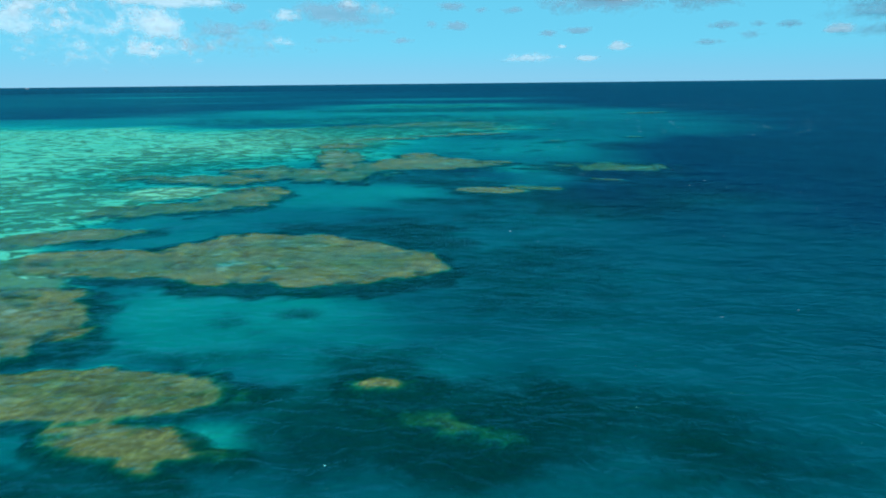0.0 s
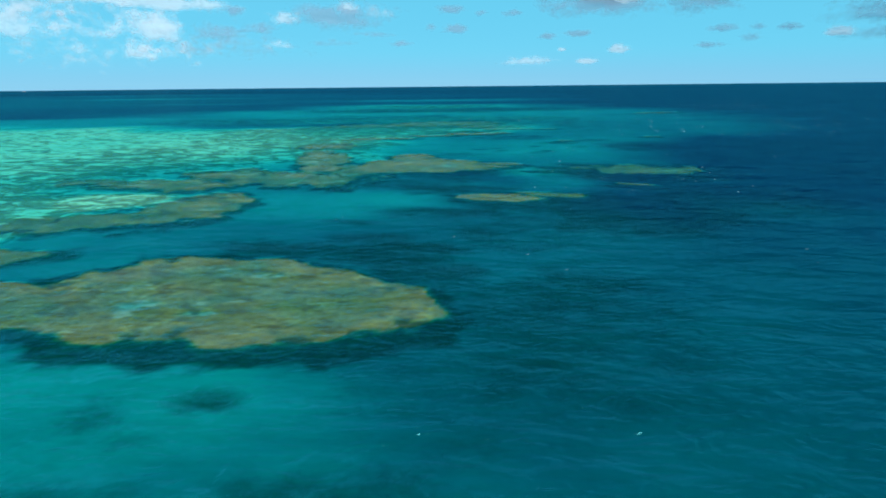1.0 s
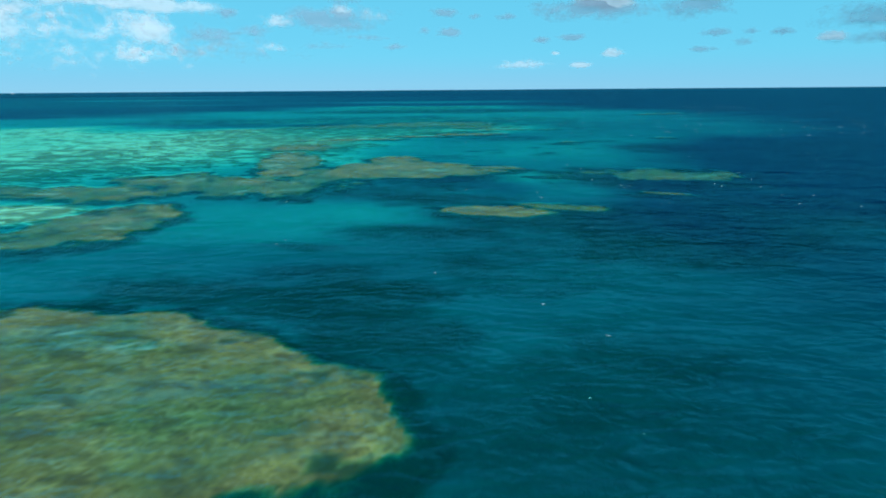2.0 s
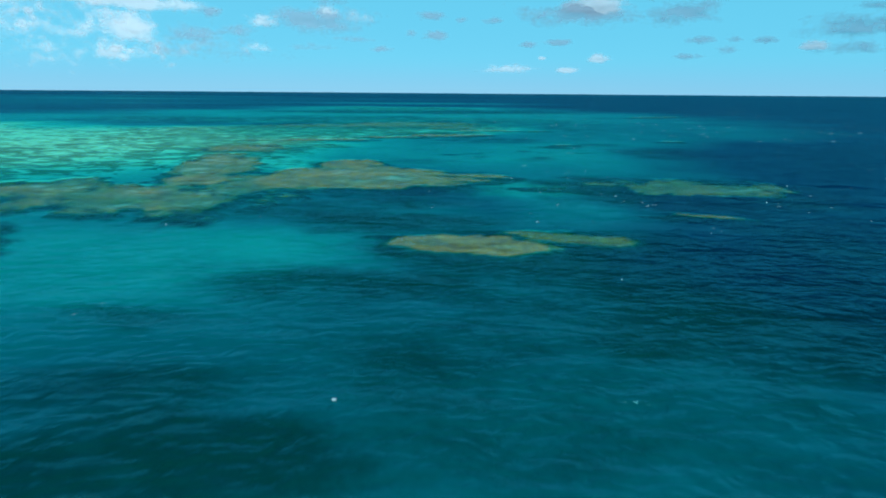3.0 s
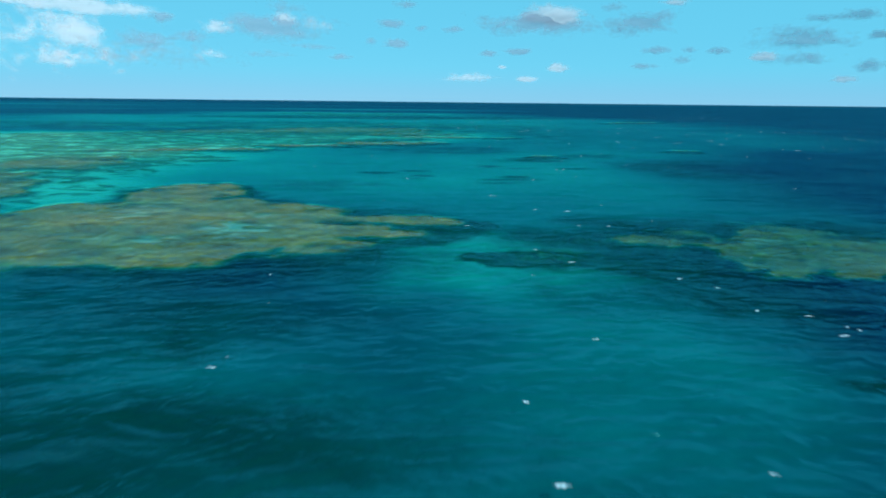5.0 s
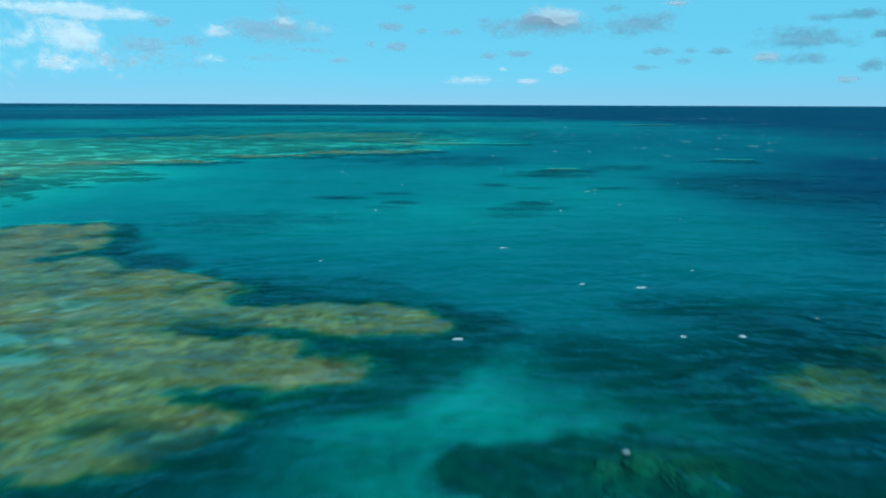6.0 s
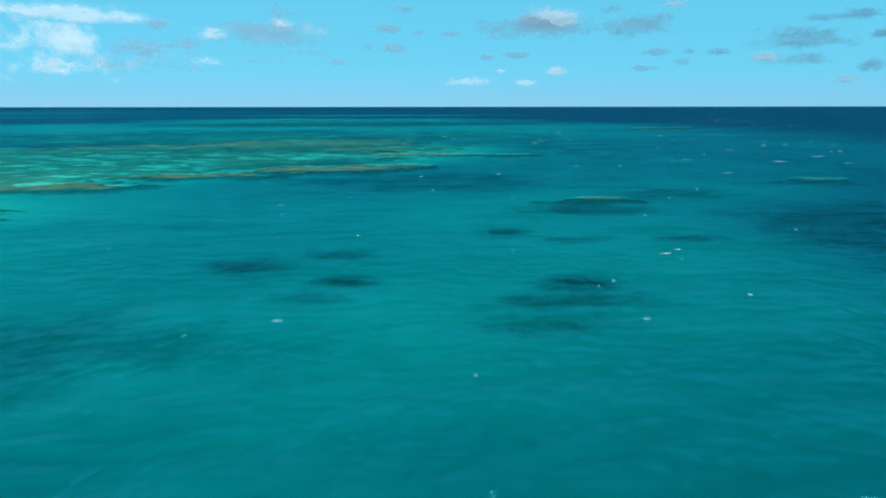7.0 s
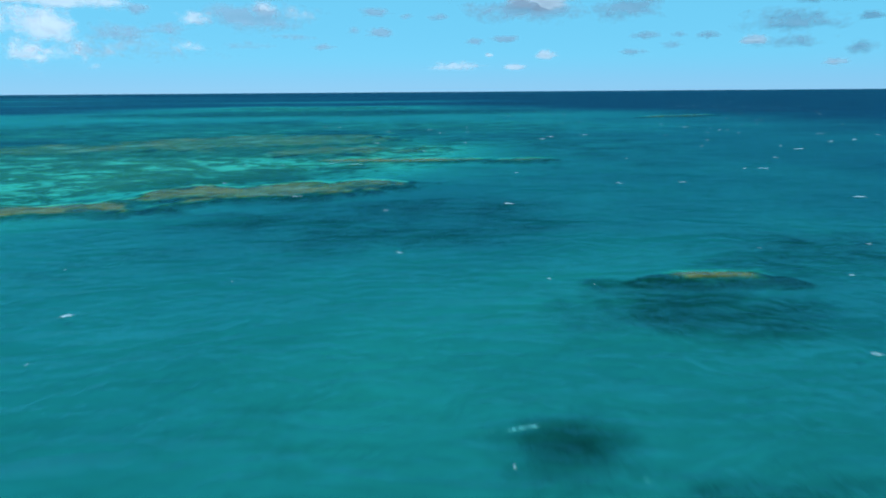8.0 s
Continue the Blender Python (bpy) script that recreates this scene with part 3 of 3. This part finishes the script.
# ------------------------------------------------------------------ reefs and their colonies
def colony(seed, kind):
    """A coral colony about one metre across: a lumpy boulder or a branching bush."""
    rng = random.Random(seed)
    bm = bmesh.new()
    if kind == "boulder":
        bmesh.ops.create_icosphere(bm, subdivisions=3, radius=0.5)
        for v in bm.verts:
            k = 1 + 0.35 * noise.noise(v.co * 3.1 + Vector((seed, 0, 0))) + 0.16 * noise.noise(v.co * 8.0)
            v.co = Vector((v.co.x * k, v.co.y * k, max(-0.12, v.co.z * 0.62 * k)))
    else:
        for i in range(15):
            a, rr = i * 2.4, 0.11 * math.sqrt(i)
            tip = Vector((math.cos(a) * rr * 1.25, math.sin(a) * rr * 1.25, rng.uniform(0.22, 0.36) * (1.15 - rr)))
            made = bmesh.ops.create_cone(bm, cap_ends=True, segments=6, radius1=0.10, radius2=0.055, depth=1.0)["verts"]
            base = Vector((math.cos(a) * rr * 0.7, math.sin(a) * rr * 0.7, -0.05))
            for v in made:
                s = v.co.z + 0.5
                v.co = base.lerp(tip, s) + Vector((v.co.x, v.co.y, 0))
    me = bpy.data.meshes.new("coral_head")
    bm.to_mesh(me)
    bm.free()
    me.polygons.foreach_set("use_smooth", [True] * len(me.polygons))
    me.materials.append(head_mat)
    return me


COLONIES = [colony(1, "boulder"), colony(2, "boulder"), colony(3, "boulder"), colony(6, "boulder"), colony(4, "bush")]

for r in REEFS:
    ovals = np.array(r["lobes"])
    ex, ey = np.hypot(ovals[:, 2], ovals[:, 4]) * 1.3 + 2, np.hypot(ovals[:, 3], ovals[:, 5]) * 1.3 + 2
    lo_x, hi_x = (ovals[:, 0] - ex).min(), (ovals[:, 0] + ex).max()
    lo_y, hi_y = (ovals[:, 1] - ey).min(), (ovals[:, 1] + ey).max()
    rx, ry = np.arange(lo_x, hi_x, r["step"]), np.arange(lo_y, hi_y, r["step"])
    RX, RY = np.meshgrid(rx, ry)
    rim = reef_rim(RX, RY, r)
    rd, top, sand = reef_depth(RX, RY, r, rim)
    bed_depth = depth_at(RX, RY)
    bed = bed_height(bed_depth)
    crown = -(0.05 + 0.10 * np.clip(rd, 0, 1) + 0.2 * np.clip(rd - 1, 0, 9))
    z = (bed - 0.15) + (crown - (bed - 0.15)) * top
    z = np.minimum(z, -0.045)
    me, index = sheet("reef_flat", rx, ry, z, reef_mat, keep=top > 0.02)
    field(me, "sand", sand.ravel()[index])
    field(me, "cover", from_grid(floor_cover, RX, RY).ravel()[index])
    field(me, "flank", (smooth(0.9, 2.2, bed_depth) * smooth(0.25, 1.1, rim + 0.25 * fbm(RX, RY, 1.2, 2, r["seed"]))).ravel()[index])
    root = tagged(new("coral_reef"), r["label"], "coral reef", group="coral reefs")
    root.location = (float(ovals[0][0]), float(ovals[0][1]), -float(r["depth"]))
    flat = new("reef_flat", me)
    flat.parent = root
    flat.matrix_parent_inverse = Matrix.Translation(-root.location)
    rng = random.Random(r["seed"])
    spots = np.argwhere((top > 0.97) & (sand < 0.35) & (sand > -0.25))
    for k in range(r["heads"] if len(spots) else 0):
        iy, ix = spots[rng.randrange(len(spots))]
        size = rng.uniform(0.35, 1.0) ** 1.4 * (1.3 if r["step"] < 0.5 else 2.0)
        tall = min(size, 1.1) * rng.uniform(0.45, 0.8)
        zt = min(float(z[iy, ix]) - 0.02, -0.045 - 0.36 * tall)
        head = new("coral_head", COLONIES[rng.randrange(len(COLONIES))])
        head.parent = root
        head.location = (float(rx[ix]) - root.location.x + rng.uniform(-0.2, 0.2), float(ry[iy]) - root.location.y + rng.uniform(-0.2, 0.2), zt - root.location.z)
        head.rotation_euler = (0, 0, rng.uniform(0, 6.28))
        head.scale = (size, size * rng.uniform(0.7, 1.1), tall)


# ------------------------------------------------------------------ foam on the crests
def foam_mesh(seed):
    rng = random.Random(seed)
    rings, spokes = 6, 18
    verts, thick = [(0, 0, 0.05)], [1.0]
    for i in range(1, rings + 1):
        s = i / rings
        for j in range(spokes):
            a = 2 * math.pi * j / spokes
            k = 1 + 0.35 * math.sin(2 * a + seed) + 0.25 * math.sin(5 * a + 3 * seed) + rng.uniform(-0.1, 0.1)
            verts.append((math.cos(a) * s * k, math.sin(a) * s * k * 0.32, 0.05 * (1 - s * s)))
            thick.append(0.62 * (1 - s))
    faces = [(0, 1 + j, 1 + (j + 1) % spokes) for j in range(spokes)]
    for i in range(rings - 1):
        a, b = 1 + i * spokes, 1 + (i + 1) * spokes
        faces += [(a + j, b + j, b + (j + 1) % spokes, a + (j + 1) % spokes) for j in range(spokes)]
    me = mesh_from("whitecap", verts, faces, foam_mat)
    field(me, "thick", thick)
    return me


FOAMS = [foam_mesh(s) for s in (1, 2, 3, 4)]


def whitecap(x, y, size, turn, wide=1.0, label="small white patch of foam on a breaking wave crest"):
    ix, iy = np.argmin(abs(gx - x)), np.argmin(abs(gy - y))
    if water_depth[iy, ix] < 1.2:
        return
    cap = new("whitecap", FOAMS[int(x * 7 + y * 13) % 4])
    cap.location = (x, y, float(waves[iy, ix]) + 0.06)
    cap.scale = (size * wide, size, 0.6)
    cap.rotation_euler = (0, 0, turn)
    tagged(cap, label, "whitecap", group="whitecaps on the sea")


rng = random.Random(24)
for k in range(150):
    fy = rng.uniform(20, 215) if k < 70 else rng.uniform(215, 800)
    fx = rng.uniform(-0.25, 0.6) * (60 + 0.5 * fy) + 0.08 * fy - 5
    whitecap(fx, fy, (0.07 + 0.26 * rng.random() ** 2) * (0.6 if fy < 215 else 2.4), rng.uniform(-0.5, 0.5))
whitecap(18.4, 152.3, 0.32, 0.22)
whitecap(15.7, 152.6, 0.18, 0.4)
whitecap(24.4, 182.0, 0.30, 0.1)
whitecap(25.5, 182.9, 0.24, -0.2)
whitecap(19.7, 177.0, 0.15, 0.5)
whitecap(18.8, 176.4, 0.11, 0.9)
whitecap(-1.4, 199.8, 0.34, 0.3)
whitecap(32.3, 230.5, 0.45, 0.1)
whitecap(13.0, 159.5, 0.3, -0.2)
for k in range(230):
    fy = rng.uniform(112, 420)
    whitecap(rng.uniform(-0.1, 0.75) * (fy - 60) + 2, fy, (0.10 + 0.28 * rng.random() ** 2) * (0.65 if fy < 215 else 2.6), rng.uniform(-0.5, 0.5))
for k in range(9):                      # surf on the bank to the right
    whitecap(150 + 7 * k, 486 - 3 * k + rng.uniform(-4, 4), rng.uniform(0.8, 2.2), 0.2, 2.2, "white surf breaking along a shallow bank far off")
for k in range(14):                     # surf on the outer reef
    whitecap(-640 + 22 * k, 2640 + rng.uniform(-30, 30), rng.uniform(5, 10), 0.0, 1.6, "white surf on the outer reef near the horizon")


def part(name, bm, mat, parent):
    me = bpy.data.meshes.new(name)
    bm.to_mesh(me)
    bm.free()
    me.materials.append(mat)
    ob = new(name, me)
    ob.parent = parent
    return ob


def motor_boat(x, y):
    """A white boat far out, about sixteen metres long."""
    paint, n = material("white_boat_paint")
    n.finish(n.add("BsdfPrincipled", **{"Base_Color": (0.8, 0.8, 0.8, 1), "Roughness": 0.35}).outputs[0])
    glass, n = material("dark_boat_glass")
    n.finish(n.add("BsdfPrincipled", **{"Base_Color": (0.03, 0.04, 0.05, 1), "Roughness": 0.1}).outputs[0])
    boat = tagged(new("motor_boat"), "white motor boat with a cabin, far out on the horizon", "boat")
    boat.location = (x, y, 0)
    bm = bmesh.new()
    bmesh.ops.create_cube(bm, size=1.0)
    bmesh.ops.subdivide_edges(bm, edges=bm.edges[:], cuts=4, use_grid_fill=True)
    for v in bm.verts:
        s = v.co.x + 0.5
        beam = 1 - max(0, s - 0.55) ** 2 * 4.6
        keel = 0.65 + 0.35 * (v.co.z + 0.5)
        v.co = Vector((v.co.x * 16, v.co.y * 4.6 * max(beam, 0.06) * keel, v.co.z * 2.4 + 0.8 + 0.9 * max(0, s - 0.5) ** 2 * (v.co.z + 0.5) * 4))
    part("hull", bm, paint, boat)
    bm = bmesh.new()
    bmesh.ops.create_cube(bm, size=1.0)
    for v in bm.verts:
        k = 0.8 if v.co.z > 0 else 1.0
        v.co = Vector((v.co.x * 6.5 * k - 1.0, v.co.y * 3.4 * k, v.co.z * 2.6 + 3.2))
    bmesh.ops.bevel(bm, geom=bm.edges[:], offset=0.2, segments=2, affect="EDGES")
    part("cabin", bm, paint, boat)
    bm = bmesh.new()
    bmesh.ops.create_cube(bm, size=1.0)
    for v in bm.verts:
        v.co = Vector((v.co.x * 6.1 - 1.0, v.co.y * 3.2, v.co.z * 0.8 + 3.4))
    part("window_band", bm, glass, boat)
    bm = bmesh.new()
    bmesh.ops.create_cone(bm, cap_ends=True, segments=8, radius1=0.12, radius2=0.06, depth=4.0)
    bmesh.ops.translate(bm, verts=bm.verts, vec=(-1.5, 0, 6.3))
    part("mast", bm, paint, boat)


motor_boat(-2540, 3250)


# ------------------------------------------------------------------ clouds
def cloud(azimuth, height, half_wide, half_high, thick, mat, label, seed):
    """A heaped cloud far off: a lumpy lens of vapour, thin at its edge and flatter below."""
    rng = random.Random(seed)
    dist = 4500.0
    a, e = radians(azimuth), radians(height)
    centre = Vector((math.sin(a) * math.cos(e), math.cos(a) * math.cos(e), math.sin(e))) * dist
    right = Vector((math.cos(a), -math.sin(a), 0))
    away = centre.normalized()
    up = right.cross(away)
    w, h = dist * math.tan(radians(half_wide)), dist * math.tan(radians(half_high))
    rings, spokes = 12, 40
    verts, dens = [], []
    for i in range(rings + 1):
        s = i / rings
        for j in range(spokes):
            t = 2 * math.pi * j / spokes
            k = 1 + 0.3 * noise.noise(Vector((math.cos(t) * 1.6, math.sin(t) * 1.6, seed * 3.7))) + 0.18 * noise.noise(Vector((math.cos(t) * 4, math.sin(t) * 4, seed * 1.3)))
            u, v = math.cos(t) * s * k * 1.35, math.sin(t) * s * k * 1.35
            if v < 0:
                v *= 0.75
            lump = 0.05 * h * (1 - s * s) * (1 + 0.7 * noise.noise(Vector((u * 2.5, v * 2.0, seed))))
            co = right * (u * w) + up * (v * h) - away * lump
            verts.append(co)
            dens.append(thick * (1 - s * s) ** 1.6 * 1.2)
    faces = []
    for i in range(rings):
        for j in range(spokes):
            p, q = i * spokes + j, i * spokes + (j + 1) % spokes
            faces.append((p, q, q + spokes, p + spokes))
    me = mesh_from("cloud", verts, faces, mat)
    field(me, "thick", dens)
    ob = new("cloud", me)
    ob.location = centre
    tagged(ob, label, "cloud", group="clouds over the horizon")


WHITE = "bright sunlit cumulus cloud over the far horizon"
GREY = "thin grey scrap of cloud in the blue sky"
for i, row in enumerate([(-39.0, 4.6, 5.5, 2.0, 0.5), (-36.5, 6.6, 5.0, 1.5, 0.5), (-28.0, 7.0, 6.4, 0.8, 0.8), (-27.9, 4.78, 2.3, 1.2, 0.85), (-31.7, 3.6, 6.8, 2.4, 0.32), (-31.0, 4.6, 9.5, 3.2, 0.26), (-29.2, 2.94, 3.4, 0.7, 0.45),
                         (-17.3, 5.97, 1.6, 0.7, 0.5), (-11.8, 6.92, 1.3, 0.7, 0.6), (-9.2, 6.47, 1.6, 0.6, 0.45), (-18.1, 3.74, 1.5, 0.5, 0.45)]):
    cloud(*row, white_cloud, WHITE, 10 + i)
for i, row in enumerate([(12.2, 7.47, 2.9, 0.9, 1.1), (7.9, 3.18, 0.45, 0.25, 0.9), (13.0, 3.11, 0.9, 0.45, 0.8), (10.3, 2.10, 1.0, 0.28, 0.8),
                         (4.7, 2.24, 2.6, 0.4, 0.6), (29.7, 3.86, 1.1, 0.45, 0.85), (35.4, 2.07, 1.0, 0.34, 0.8), (22.5, 8.36, 1.2, 0.28, 0.6)]):
    cloud(*row, white_cloud, WHITE, 30 + i)
for i, row in enumerate([(-23.5, 4.74, 2.6, 0.8, 0.7), (-21.5, 3.51, 6.5, 0.9, 0.35), (-19.6, 5.08, 1.7, 0.56, 0.6), (-12.6, 6.19, 5.0, 1.3, 0.7),
                         (-13.2, 3.92, 2.5, 0.39, 0.5), (-21.6, 6.59, 0.8, 0.56, 0.5), (-11.8, 7.83, 1.7, 0.67, 0.5), (-2.3, 6.78, 1.4, 0.5, 0.75),
                         (0.4, 6.45, 0.7, 0.34, 0.65), (-4.2, 5.29, 0.6, 0.45, 0.65), (-2.0, 5.05, 1.15, 0.5, 0.75), (-9.3, 4.67, 2.0, 0.34, 0.5),
                         (-7.3, 3.86, 1.1, 0.28, 0.5)]):
    cloud(*row, grey_cloud, GREY, 50 + i)
for i, row in enumerate([(10.9, 6.91, 5.9, 1.2, 0.75), (19.7, 6.71, 3.1, 1.2, 0.7), (3.3, 6.40, 1.15, 0.39, 0.7), (6.5, 4.35, 0.95, 0.34, 0.7),
                         (9.3, 4.52, 1.25, 0.34, 0.7), (21.1, 4.53, 1.5, 0.34, 0.65), (23.9, 4.54, 0.7, 0.34, 0.6), (26.3, 4.41, 1.0, 0.34, 0.6),
                         (20.5, 3.26, 1.25, 0.34, 0.6), (23.5, 3.67, 1.15, 0.45, 0.6), (32.1, 5.13, 3.4, 1.0, 0.75)]):
    cloud(*row, grey_cloud, GREY, 70 + i)
for i, row in enumerate([(32.3, 3.59, 2.8, 0.5, 0.65), (33.1, 6.65, 1.25, 0.39, 0.65), (35.5, 6.68, 1.6, 0.5, 0.7), (37.2, 5.21, 0.7, 0.34, 0.6),
                         (36.8, 3.05, 1.1, 0.56, 0.6), (17.2, 8.12, 1.0, 0.45, 0.5), (-1.1, 8.50, 1.1, 0.45, 0.6)]):
    cloud(*row, grey_cloud, GREY, 90 + i)
